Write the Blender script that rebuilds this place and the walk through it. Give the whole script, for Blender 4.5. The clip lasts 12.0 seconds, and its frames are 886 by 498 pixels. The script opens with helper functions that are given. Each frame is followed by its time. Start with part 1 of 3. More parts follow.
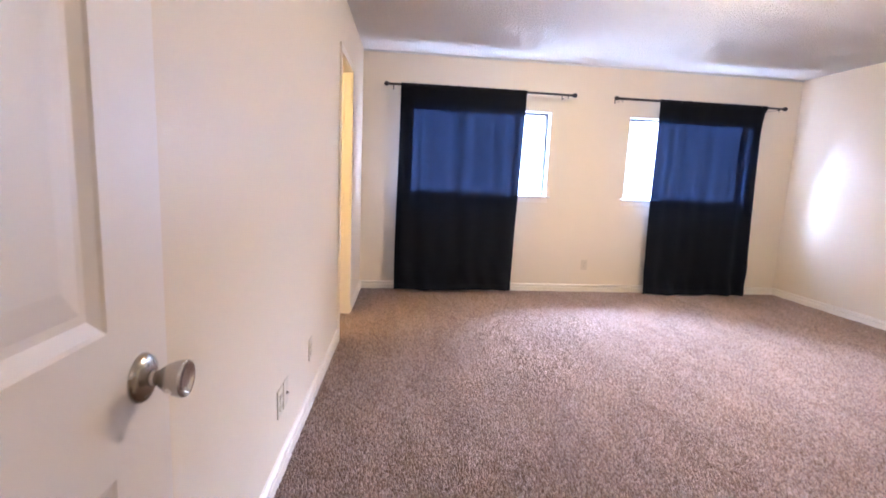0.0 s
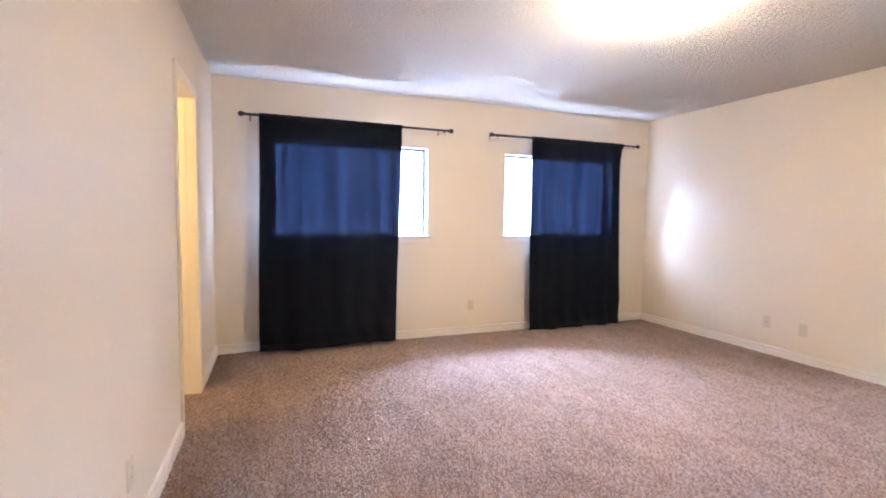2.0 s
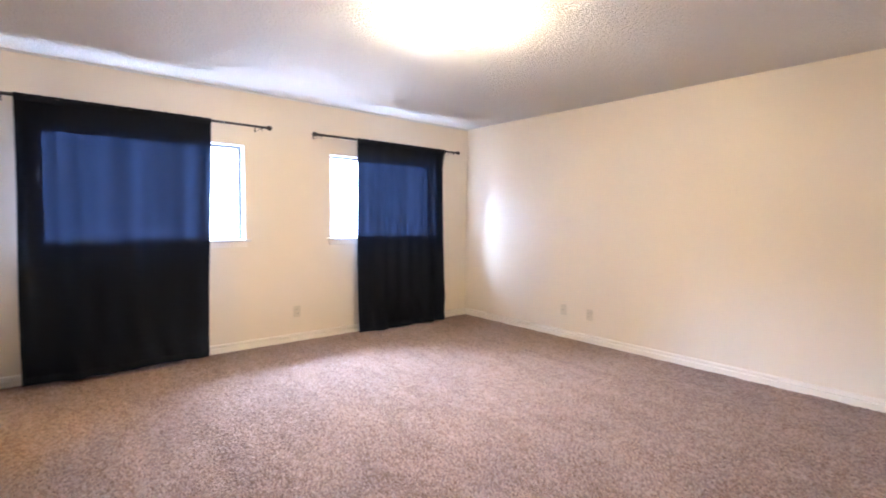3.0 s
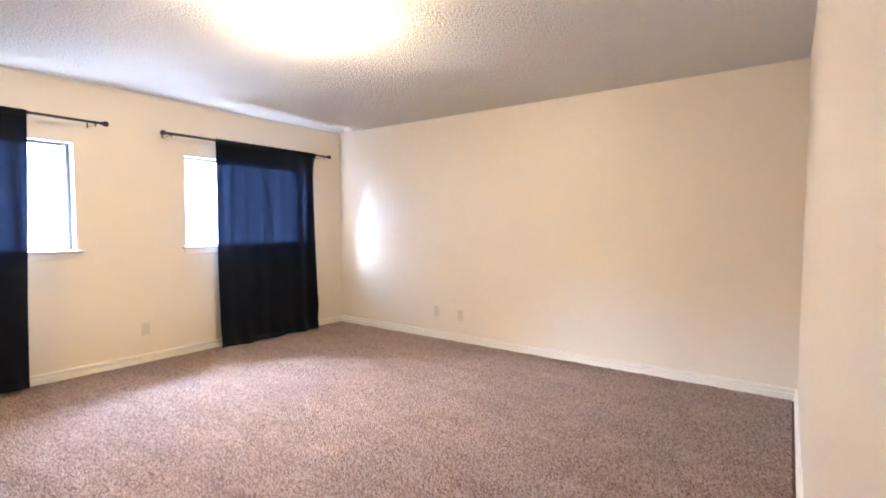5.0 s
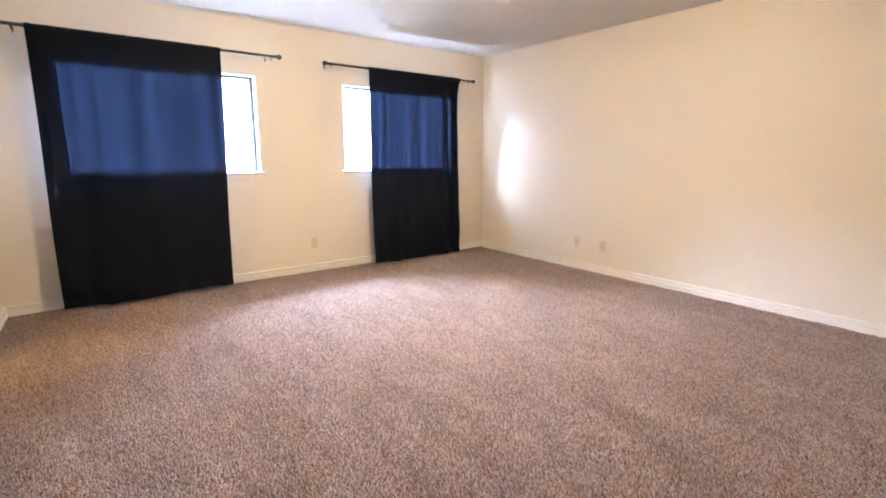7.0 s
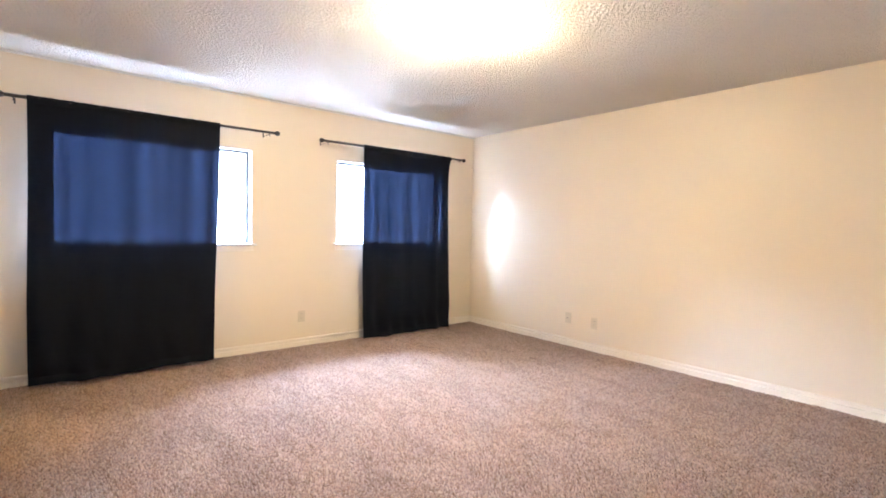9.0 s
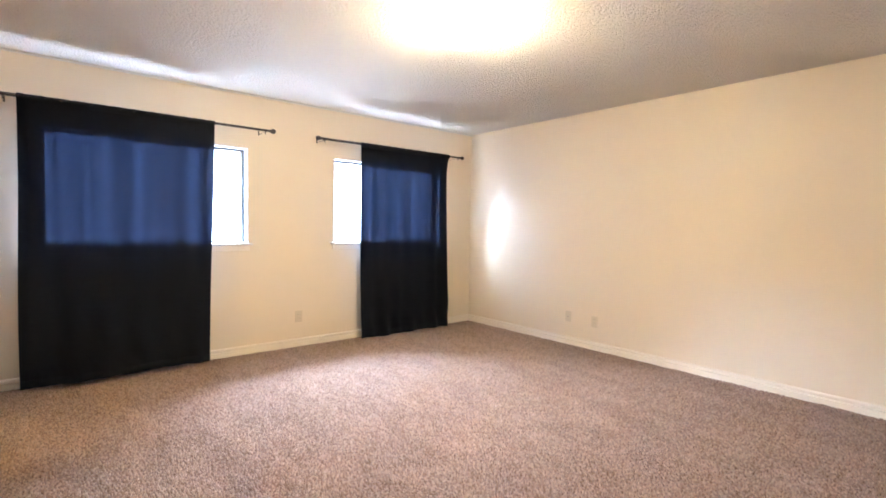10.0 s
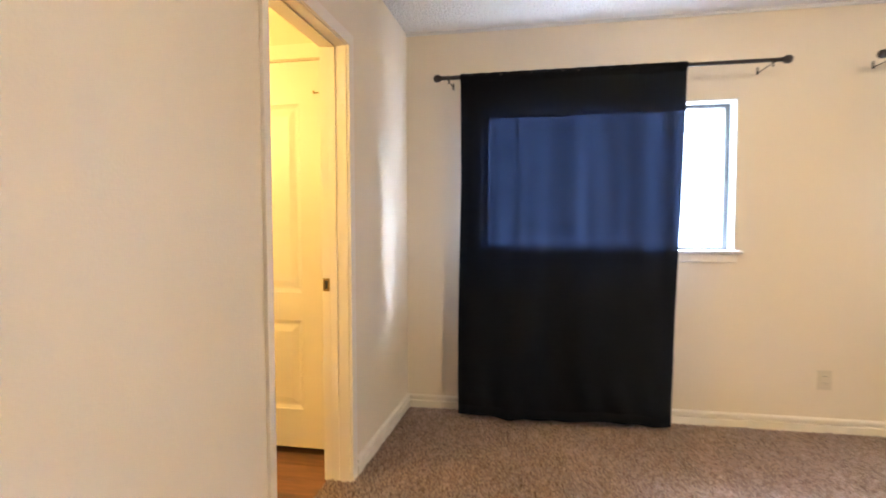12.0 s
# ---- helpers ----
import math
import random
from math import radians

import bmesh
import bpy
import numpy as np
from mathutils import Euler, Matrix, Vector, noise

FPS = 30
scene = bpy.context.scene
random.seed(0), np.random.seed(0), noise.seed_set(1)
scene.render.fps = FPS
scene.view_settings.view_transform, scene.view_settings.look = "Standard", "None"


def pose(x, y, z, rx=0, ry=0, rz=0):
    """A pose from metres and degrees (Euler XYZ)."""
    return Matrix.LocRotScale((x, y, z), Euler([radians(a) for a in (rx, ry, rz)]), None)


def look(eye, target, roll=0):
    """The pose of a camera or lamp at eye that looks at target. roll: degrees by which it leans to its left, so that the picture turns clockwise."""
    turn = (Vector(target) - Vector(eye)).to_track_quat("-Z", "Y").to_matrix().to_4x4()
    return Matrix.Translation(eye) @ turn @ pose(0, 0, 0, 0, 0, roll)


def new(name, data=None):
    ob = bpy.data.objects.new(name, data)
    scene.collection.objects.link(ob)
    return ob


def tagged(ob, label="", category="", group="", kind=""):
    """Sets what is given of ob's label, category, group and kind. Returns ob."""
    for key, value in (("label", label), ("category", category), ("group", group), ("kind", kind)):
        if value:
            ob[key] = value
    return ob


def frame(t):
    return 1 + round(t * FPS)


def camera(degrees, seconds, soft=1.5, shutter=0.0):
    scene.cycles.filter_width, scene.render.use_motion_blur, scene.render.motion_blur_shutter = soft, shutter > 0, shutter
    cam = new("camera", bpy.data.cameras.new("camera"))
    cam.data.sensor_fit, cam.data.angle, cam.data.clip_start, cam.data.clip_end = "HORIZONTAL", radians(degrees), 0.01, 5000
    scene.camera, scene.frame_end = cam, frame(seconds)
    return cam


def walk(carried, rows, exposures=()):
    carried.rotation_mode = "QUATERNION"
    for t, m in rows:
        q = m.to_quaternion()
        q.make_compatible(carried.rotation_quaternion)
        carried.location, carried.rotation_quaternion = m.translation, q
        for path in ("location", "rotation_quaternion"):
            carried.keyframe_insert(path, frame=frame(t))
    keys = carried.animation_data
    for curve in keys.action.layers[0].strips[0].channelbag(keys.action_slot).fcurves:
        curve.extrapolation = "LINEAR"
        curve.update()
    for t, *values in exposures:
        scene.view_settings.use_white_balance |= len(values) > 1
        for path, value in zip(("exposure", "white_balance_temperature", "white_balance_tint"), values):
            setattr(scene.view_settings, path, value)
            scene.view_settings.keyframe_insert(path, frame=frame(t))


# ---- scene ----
cam = camera(85.8, 12.0, soft=1.75, shutter=0.25)
# the clip's camera: stops, kelvin and tint as it adjusts itself
EXPOSURES = [
    (0.0, 0.45, 5330, 19), (1.5, 0.38, 5430, 17), (2.5, 0.36, 5480, 15), (3.5, 0.48, 5550, 13), (5.5, 0.44, 5700, 12),
    (6.5, 0.44, 5720, 12), (8.5, 0.72, 5650, 10), (9.0, 0.62, 5850, 10), (9.5, 0.52, 5950, 10), (10.5, 0.36, 6050, 9), (12.0, 0.15, 6200, 9),
]
PATH = [
    (0, (0.3, -0.235, 1.210), (0.526, 1.73, 0.913), 2.5),
    (0.5, (0.318, -0.028, 1.215), (0.512, 1.956, 1.056), 1.7),
    (1, (0.29, 0.13, 1.235), (0.622, 2.099, 1.136), 1.2),
    (1.5, (0.333, 0.185, 1.244), (0.814, 2.122, 1.124), 0.7),
    (2, (0.348, 0.219, 1.252), (1.076, 2.078, 1.116), 0.8),
    (2.5, (0.466, 0.204, 1.229), (1.445, 1.944, 1.103), 0.8),
    (3, (0.496, 0.166, 1.273), (1.784, 1.691, 1.147), 0.7),
    (3.5, (0.506, 0.145, 1.266), (2.106, 1.339, 1.157), 0.6),
    (3.7, (0.529, 0.142, 1.282), (2.214, 1.214, 1.171), 0.6),
    (5.3, (0.574, 0.055, 1.268), (2.124, 1.315, 1.177), -0.3),
    (5.5, (0.523, 0.058, 1.274), (1.954, 1.451, 1.181), -0.4),
    (6, (0.515, 0.06, 1.273), (1.739, 1.639, 1.175), -0.4),
    (6.5, (0.528, 0.069, 1.24), (1.726, 1.665, 1.106), -0.4),
    (6.7, (0.539, 0.055, 1.219), (1.724, 1.644, 0.953), -0.4),
    (8.3, (0.454, 0.153, 1.227), (1.672, 1.653, 0.71), 1.5),
    (8.5, (0.464, 0.157, 1.216), (1.711, 1.687, 0.895), 1.3),
    (9, (0.487, 0.161, 1.243), (1.761, 1.7, 1.156), 1.3),
    (9.5, (0.489, 0.156, 1.261), (1.758, 1.699, 1.168), 1.3),
    (10, (0.517, 0.205, 1.243), (1.797, 1.739, 1.149), 1.0),
    (10.5, (0.652, 0.351, 1.218), (1.688, 2.052, 1.04), 0.2),
    (11, (0.792, 0.708, 1.192), (1.214, 2.654, 1.005), 0.3),
    (11.5, (0.798, 1.223, 1.196), (0.792, 3.217, 1.048), 0.7),
    (12, (0.767, 1.758, 1.196), (0.426, 3.726, 1.105), -0.1),
]
walk(cam, [(t, look(eye, target, roll)) for t, eye, target, roll in PATH], EXPOSURES)

# ---- world, window light and lamps ----
W, D, H = 4.82, 4.81, 2.44          # the bedroom: x 0..W, y 0..D, ceiling H
HORIZON, LAMP, BATH, HIGH, LOW = 4200.0, 172.0, 60.0, 80000.0, 430.0

world = bpy.data.worlds.new("sky")
scene.world = world
world.use_nodes = True
wn = world.node_tree.nodes
sky = wn.new("ShaderNodeTexSky")
sky.sky_type = "NISHITA"
sky.sun_disc = False
sky.sun_elevation, sky.sun_rotation = radians(48), radians(150)
wn["Background"].inputs["Strength"].default_value = 0.12
world.node_tree.links.new(sky.outputs[0], wn["Background"].inputs["Color"])

sun = new("sun", bpy.data.lights.new("sun", "SUN"))
sun.data.energy, sun.data.angle, sun.data.color = 2.5, radians(0.5), (1.0, 0.95, 0.88)
sun.matrix_world = look((0, 0, 10), (3.6, 6.2, 0))


def area(name, x, y, z, w, h, power, color, target):
    lamp = new(name, bpy.data.lights.new(name, "AREA"))
    lamp.data.shape, lamp.data.size, lamp.data.size_y = "RECTANGLE", w, h
    lamp.data.energy, lamp.data.color = power, color
    lamp.matrix_world = look((x, y, z), target)
    return lamp


# added lamp in place of the bright sky, higher than the windows show
area("high_sky_fill", 2.4, 11.3, 6.4, 18.0, 6.2, HIGH, (0.63, 0.77, 1.0), (2.4, 4.95, 1.5))
# added upright lamp for the bright outdoors, as far up as the windows show
area("horizon_fill", 4.5, 9.8, 1.5, 13.0, 3.6, HORIZON, (0.68, 0.79, 1.0), (4.5, 0, 1.5))
# added lamp at ground level, in place of bounced sunlight, to brighten the ceiling
area("ground_fill", 2.4, 7.6, -0.25, 7.0, 3.4, LOW, (0.88, 0.93, 1.0), (2.4, 7.6, 5.0))


# ---- materials ----
def material(name, color, rough=0.6, metal=0.0, vary=0.06, scale=3.0, bump=0.0, bump_scale=200.0, bump_dist=0.001, fine=None, spec=0.5, second=None):
    m = bpy.data.materials.new(name)
    m.use_nodes = True
    nt = m.node_tree
    b = nt.nodes["Principled BSDF"]
    b.inputs["Roughness"].default_value, b.inputs["Metallic"].default_value = rough, metal
    b.inputs["Specular IOR Level"].default_value = spec
    co = nt.nodes.new("ShaderNodeTexCoord")
    n = nt.nodes.new("ShaderNodeTexNoise")
    n.inputs["Scale"].default_value, n.inputs["Detail"].default_value = scale, 5
    nt.links.new(co.outputs["Object"], n.inputs["Vector"])
    mix = nt.nodes.new("ShaderNodeMix")
    mix.data_type = "RGBA"
    lo = [c * (1 - vary) for c in color]
    hi = [min(1.0, c * (1 + vary)) for c in (second or color)]
    mix.inputs["A"].default_value, mix.inputs["B"].default_value = (*lo, 1), (*hi, 1)
    nt.links.new(n.outputs["Fac"], mix.inputs["Factor"])
    nt.links.new(mix.outputs["Result"], b.inputs["Base Color"])
    rr = nt.nodes.new("ShaderNodeMapRange")
    rr.inputs["To Min"].default_value, rr.inputs["To Max"].default_value = max(0, rough - 0.06), min(1, rough + 0.06)
    nt.links.new(n.outputs["Fac"], rr.inputs["Value"])
    nt.links.new(rr.outputs[0], b.inputs["Roughness"])
    if bump:
        f = nt.nodes.new("ShaderNodeTexNoise")
        f.inputs["Scale"].default_value, f.inputs["Detail"].default_value = bump_scale, 3
        nt.links.new(co.outputs["Object"], f.inputs["Vector"])
        bp = nt.nodes.new("ShaderNodeBump")
        bp.inputs["Strength"].default_value, bp.inputs["Distance"].default_value = bump, bump_dist
        nt.links.new(f.outputs["Fac"], bp.inputs["Height"])
        nt.links.new(bp.outputs[0], b.inputs["Normal"])
    return m


WALL = material("cream wall paint", (0.735, 0.64, 0.505), 0.42, vary=0.02, scale=1.3, bump=0.35, bump_scale=120, bump_dist=0.002)
TRIM = material("white semi-gloss trim paint", (0.80, 0.73, 0.635), 0.34, vary=0.02, scale=4, bump=0.08, bump_scale=60)
DOORPAINT = material("white semi-gloss door paint", (0.77, 0.715, 0.66), 0.38, vary=0.02, scale=5, bump=0.1, bump_scale=150)
LINER = material("white window liner paint", (0.68, 0.67, 0.65), 0.6, vary=0.02, scale=6, bump=0.08, bump_scale=80)
ALU = material("grey aluminium window frame", (0.13, 0.14, 0.15), 0.45, 0.3, vary=0.08, scale=20)
ROD = material("dark bronze curtain rod", (0.018, 0.010, 0.008), 0.5, 0.0, vary=0.15, scale=30)
NICKEL = material("satin nickel", (0.50, 0.46, 0.41), 0.26, 1.0, vary=0.06, scale=40)
BRASS = material("aged brass", (0.32, 0.22, 0.09), 0.38, 1.0, vary=0.2, scale=60)
PLATE = material("almond plastic cover plate", (0.62, 0.545, 0.42), 0.35, vary=0.03, scale=30)
# near-black colour that paints the shade inside outlet slots and the latch hole
HOLE_SHADE = material("dark colour for the shade in holes", (0.03, 0.025, 0.02), 0.6)
BACKING = material("carpet backing", (0.13, 0.08, 0.06), 1.0, vary=0.2, scale=60, spec=0.1)
CONCRETE = material("outdoor paving", (0.42, 0.40, 0.37), 0.9, vary=0.12, scale=1.5, bump=0.4, bump_scale=60)
BRICKISH = material("pale outside wall render", (0.5, 0.45, 0.4), 0.9, vary=0.1, scale=2, bump=0.4, bump_scale=90)


def ceiling_material():
    m = material("sprayed texture ceiling", (0.84, 0.80, 0.74), 0.85, vary=0.03, scale=1.0, spec=0.2)
    nt = m.node_tree
    co = [n for n in nt.nodes if n.type == "TEX_COORD"][0]
    v = nt.nodes.new("ShaderNodeTexVoronoi")
    v.feature, v.inputs["Scale"].default_value = "SMOOTH_F1", 62
    w = nt.nodes.new("ShaderNodeTexNoise")
    w.inputs["Scale"].default_value, w.inputs["Detail"].default_value = 120, 4
    add = nt.nodes.new("ShaderNodeMath")
    add.operation = "SUBTRACT"
    nt.links.new(co.outputs["Object"], v.inputs["Vector"])
    nt.links.new(co.outputs["Object"], w.inputs["Vector"])
    nt.links.new(w.outputs["Fac"], add.inputs[0])
    nt.links.new(v.outputs["Distance"], add.inputs[1])
    bp = nt.nodes.new("ShaderNodeBump")
    bp.inputs["Strength"].default_value, bp.inputs["Distance"].default_value = 1.0, 0.014
    nt.links.new(add.outputs[0], bp.inputs["Height"])
    nt.links.new(bp.outputs[0], nt.nodes["Principled BSDF"].inputs["Normal"])
    return m


CEIL = ceiling_material()


def carpet_material():
    m = bpy.data.materials.new("brown and mauve twist-pile yarn")
    m.use_nodes = True
    nt = m.node_tree
    b = nt.nodes["Principled BSDF"]
    b.inputs["Roughness"].default_value = 0.95
    b.inputs["Specular IOR Level"].default_value = 0.15
    b.inputs["Sheen Weight"].default_value = 0.3
    b.inputs["Sheen Roughness"].default_value = 0.4
    b.inputs["Sheen Tint"].default_value = (1.0, 0.93, 0.93, 1)
    geo = nt.nodes.new("ShaderNodeNewGeometry")
    ramp = nt.nodes.new("ShaderNodeValToRGB")
    e = ramp.color_ramp.elements
    e[0].position, e[0].color = 0.0, (0.195, 0.133, 0.105, 1)
    e[1].position, e[1].color = 1.0, (0.46, 0.335, 0.272, 1)
    for p, c in ((0.3, (0.272, 0.184, 0.144, 1)), (0.7, (0.346, 0.240, 0.191, 1))):
        k = e.new(p)
        k.color = c
    nt.links.new(geo.outputs["Random Per Island"], ramp.inputs["Fac"])
    co = nt.nodes.new("ShaderNodeTexCoord")
    n = nt.nodes.new("ShaderNodeTexNoise")
    mp = nt.nodes.new("ShaderNodeMapping")
    mp.inputs["Rotation"].default_value, mp.inputs["Scale"].default_value = (0, 0, 0.12), (7.5, 2.0, 1.0)
    n.inputs["Scale"].default_value, n.inputs["Detail"].default_value = 1.0, 5
    nt.links.new(co.outputs["Object"], mp.inputs["Vector"])
    nt.links.new(mp.outputs[0], n.inputs["Vector"])
    mr = nt.nodes.new("ShaderNodeMapRange")
    mr.inputs["From Min"].default_value, mr.inputs["From Max"].default_value = 0.36, 0.64
    mr.inputs["To Min"].default_value, mr.inputs["To Max"].default_value = 0.91, 1.12
    nt.links.new(n.outputs["Fac"], mr.inputs["Value"])
    mul = nt.nodes.new("ShaderNodeVectorMath")
    mul.operation = "SCALE"
    nt.links.new(ramp.outputs["Color"], mul.inputs[0])
    nt.links.new(mr.outputs[0], mul.inputs["Scale"])
    nt.links.new(mul.outputs[0], b.inputs["Base Color"])
    return m


CARPET = carpet_material()


def cloth_material(name, dense=1.0):
    """Dark navy polyester that lets a little blue daylight through; the weave is thinner in upright streaks."""
    m = bpy.data.materials.new(name)
    m.use_nodes = True
    nt = m.node_tree
    nt.nodes.remove(nt.nodes["Principled BSDF"])
    out = nt.nodes["Material Output"]
    co = nt.nodes.new("ShaderNodeTexCoord")
    mp = nt.nodes.new("ShaderNodeMapping")
    mp.inputs["Scale"].default_value = (19.0, 0.0, 0.15)
    nt.links.new(co.outputs["Object"], mp.inputs["Vector"])
    n = nt.nodes.new("ShaderNodeTexNoise")
    n.inputs["Scale"].default_value, n.inputs["Detail"].default_value = 1.0, 4
    nt.links.new(mp.outputs[0], n.inputs["Vector"])
    mr = nt.nodes.new("ShaderNodeMapRange")
    mr.inputs["From Min"].default_value, mr.inputs["From Max"].default_value = 0.32, 0.72
    mr.inputs["To Min"].default_value, mr.inputs["To Max"].default_value = 0.5, 1.95
    nt.links.new(n.outputs["Fac"], mr.inputs["Value"])
    w = nt.nodes.new("ShaderNodeTexNoise")
    w.inputs["Scale"].default_value = 900
    nt.links.new(co.outputs["Object"], w.inputs["Vector"])
    bp = nt.nodes.new("ShaderNodeBump")
    bp.inputs["Strength"].default_value, bp.inputs["Distance"].default_value = 0.3, 0.0006
    nt.links.new(w.outputs["Fac"], bp.inputs["Height"])
    diff = nt.nodes.new("ShaderNodeBsdfPrincipled")
    diff.inputs["Base Color"].default_value = (0.0045, 0.0058, 0.0105, 1)
    diff.inputs["Roughness"].default_value, diff.inputs["Specular IOR Level"].default_value = 0.8, 0.12
    nt.links.new(bp.outputs[0], diff.inputs["Normal"])
    scale = nt.nodes.new("ShaderNodeVectorMath")
    scale.operation = "SCALE"
    scale.inputs[0].default_value = tuple(c * dense for c in CLOTH_SEE)
    nt.links.new(mr.outputs[0], scale.inputs["Scale"])
    see = nt.nodes.new("ShaderNodeBsdfTransparent")
    nt.links.new(scale.outputs[0], see.inputs["Color"])
    scale2 = nt.nodes.new("ShaderNodeVectorMath")
    scale2.operation = "SCALE"
    scale2.inputs[0].default_value = tuple(c * dense for c in CLOTH_GLOW)
    nt.links.new(mr.outputs[0], scale2.inputs["Scale"])
    glow = nt.nodes.new("ShaderNodeBsdfTranslucent")
    nt.links.new(scale2.outputs[0], glow.inputs["Color"])
    a1 = nt.nodes.new("ShaderNodeAddShader")
    a2 = nt.nodes.new("ShaderNodeAddShader")
    nt.links.new(see.outputs[0], a1.inputs[0])
    nt.links.new(glow.outputs[0], a1.inputs[1])
    nt.links.new(a1.outputs[0], a2.inputs[0])
    nt.links.new(diff.outputs[0], a2.inputs[1])
    nt.links.new(a2.outputs[0], out.inputs["Surface"])
    return m


CLOTH_SEE = (0.0029, 0.0046, 0.0098)
CLOTH_GLOW = (0.00001, 0.00002, 0.00005)


# Dim see-through sheet added behind the curtains to bounce some daylight onto the wall.
def bounce_sheet_material():
    m = bpy.data.materials.new("dark bounce sheet behind the curtain")
    m.use_nodes = True
    nt = m.node_tree
    b = nt.nodes["Principled BSDF"]
    b.inputs["Base Color"].default_value = (0.02, 0.024, 0.034, 1)
    b.inputs["Roughness"].default_value = 0.9
    mix = nt.nodes.new("ShaderNodeMixShader")
    mix.inputs[0].default_value = 0.4
    see = nt.nodes.new("ShaderNodeBsdfTransparent")
    nt.links.new(b.outputs[0], mix.inputs[1])
    nt.links.new(see.outputs[0], mix.inputs[2])
    nt.links.new(mix.outputs[0], nt.nodes["Material Output"].inputs["Surface"])
    return m


BOUNCE_SHEET = bounce_sheet_material()
CLOTH = cloth_material("navy curtain cloth")
CLOTH2 = cloth_material("doubled navy curtain cloth", 0.12)


def glass_material():
    m = bpy.data.materials.new("clear window glass")
    m.use_nodes = True
    b = m.node_tree.nodes["Principled BSDF"]
    b.inputs["Transmission Weight"].default_value, b.inputs["Roughness"].default_value = 1.0, 0.0
    b.inputs["IOR"].default_value = 1.45
    return m


GLASS = glass_material()


def glow_material(name, color, strength):
    m = bpy.data.materials.new(name)
    m.use_nodes = True
    b = m.node_tree.nodes["Principled BSDF"]
    b.inputs["Base Color"].default_value = (0.85, 0.82, 0.76, 1)
    b.inputs["Roughness"].default_value = 0.3
    b.inputs["Emission Color"].default_value = (*color, 1)
    b.inputs["Emission Strength"].default_value = strength
    return m


LAMPGLASS = glow_material("lit frosted lamp glass", (1.0, 0.77, 0.45), LAMP)


def wood_material():
    m = bpy.data.materials.new("reddish brown laminate")
    m.use_nodes = True
    nt = m.node_tree
    b = nt.nodes["Principled BSDF"]
    b.inputs["Roughness"].default_value = 0.35
    co = nt.nodes.new("ShaderNodeTexCoord")
    mp = nt.nodes.new("ShaderNodeMapping")
    mp.inputs["Scale"].default_value = (2.0, 18.0, 2.0)
    nt.links.new(co.outputs["Object"], mp.inputs["Vector"])
    n = nt.nodes.new("ShaderNodeTexNoise")
    n.inputs["Scale"].default_value, n.inputs["Detail"].default_value = 2.2, 8
    nt.links.new(mp.outputs[0], n.inputs["Vector"])
    info = nt.nodes.new("ShaderNodeObjectInfo")
    add = nt.nodes.new("ShaderNodeMath")
    add.operation = "MULTIPLY_ADD"
    add.inputs[1].default_value = 0.35
    nt.links.new(info.outputs["Random"], add.inputs[0])
    nt.links.new(n.outputs["Fac"], add.inputs[2])
    ramp = nt.nodes.new("ShaderNodeValToRGB")
    e = ramp.color_ramp.elements
    e[0].position, e[0].color = 0.3, (0.075, 0.028, 0.012, 1)
    e[1].position, e[1].color = 0.9, (0.26, 0.105, 0.042, 1)
    nt.links.new(add.outputs[0], ramp.inputs["Fac"])
    nt.links.new(ramp.outputs["Color"], b.inputs["Base Color"])
    return m


WOOD = wood_material()


WEST = pose(0, 4.81, 0, 0, 0, -2.0) @ pose(0, -4.81, 0)      # the west wall stands two degrees out of square


def west(ob):
    """Turns what was built along x = 0 into the west wall's plane."""
    ob.matrix_basis = WEST @ ob.matrix_basis
    return ob


# ---- helpers for meshes ----
def box(bm, x0, y0, z0, x1, y1, z1, bevel=0.0):
    r = bmesh.ops.create_cube(bm, size=1)
    for v in r["verts"]:
        v.co = Vector(((x0 + x1) / 2 + v.co.x * (x1 - x0), (y0 + y1) / 2 + v.co.y * (y1 - y0), (z0 + z1) / 2 + v.co.z * (z1 - z0)))
    if bevel:
        edges = {e for v in r["verts"] for e in v.link_edges}
        bmesh.ops.bevel(bm, geom=list(edges), offset=bevel, segments=2, affect="EDGES", profile=0.5)
    return bm


def lathe(bm, profile, axis="Z", at=(0, 0, 0), steps=32):
    """Turns a profile of (radius, height) round an axis."""
    rings = []
    for r, h in profile:
        ring = []
        for k in range(steps):
            a = 2 * math.pi * k / steps
            p = (r * math.cos(a), r * math.sin(a), h)
            if axis == "X":
                p = (p[2], p[0], p[1])
            elif axis == "Y":
                p = (p[1], p[2], p[0])
            ring.append(bm.verts.new(Vector(p) + Vector(at)))
        rings.append(ring)
    for a, b in zip(rings, rings[1:]):
        for k in range(steps):
            bm.faces.new((a[k], a[(k + 1) % steps], b[(k + 1) % steps], b[k]))
    bm.faces.new(list(reversed(rings[0])))
    bm.faces.new(rings[-1])
    return bm


def mesh(name, bm, mat, smooth=False, parent=None):
    bmesh.ops.recalc_face_normals(bm, faces=bm.faces[:])
    me = bpy.data.meshes.new(name)
    bm.to_mesh(me)
    bm.free()
    me.materials.append(mat)
    if smooth:
        for p in me.polygons:
            p.use_smooth = True
    ob = new(name, me)
    if parent is not None:
        ob.parent = parent
    return ob


def part(name, bm, mat, parent, label="", smooth=False):
    return tagged(mesh(name, bm, mat, smooth, parent), label)


def thing(name, at, label, category, group=""):
    ob = new(name)
    ob.location = at
    return tagged(ob, label, category, group)


def setting(ob, label):
    return tagged(ob, label, kind="structure")


def boxes(name, rows, mat, label, bevel=0.0):
    bm = bmesh.new()
    for r in rows:
        box(bm, *r, bevel=bevel)
    return setting(mesh(name, bm, mat), label)


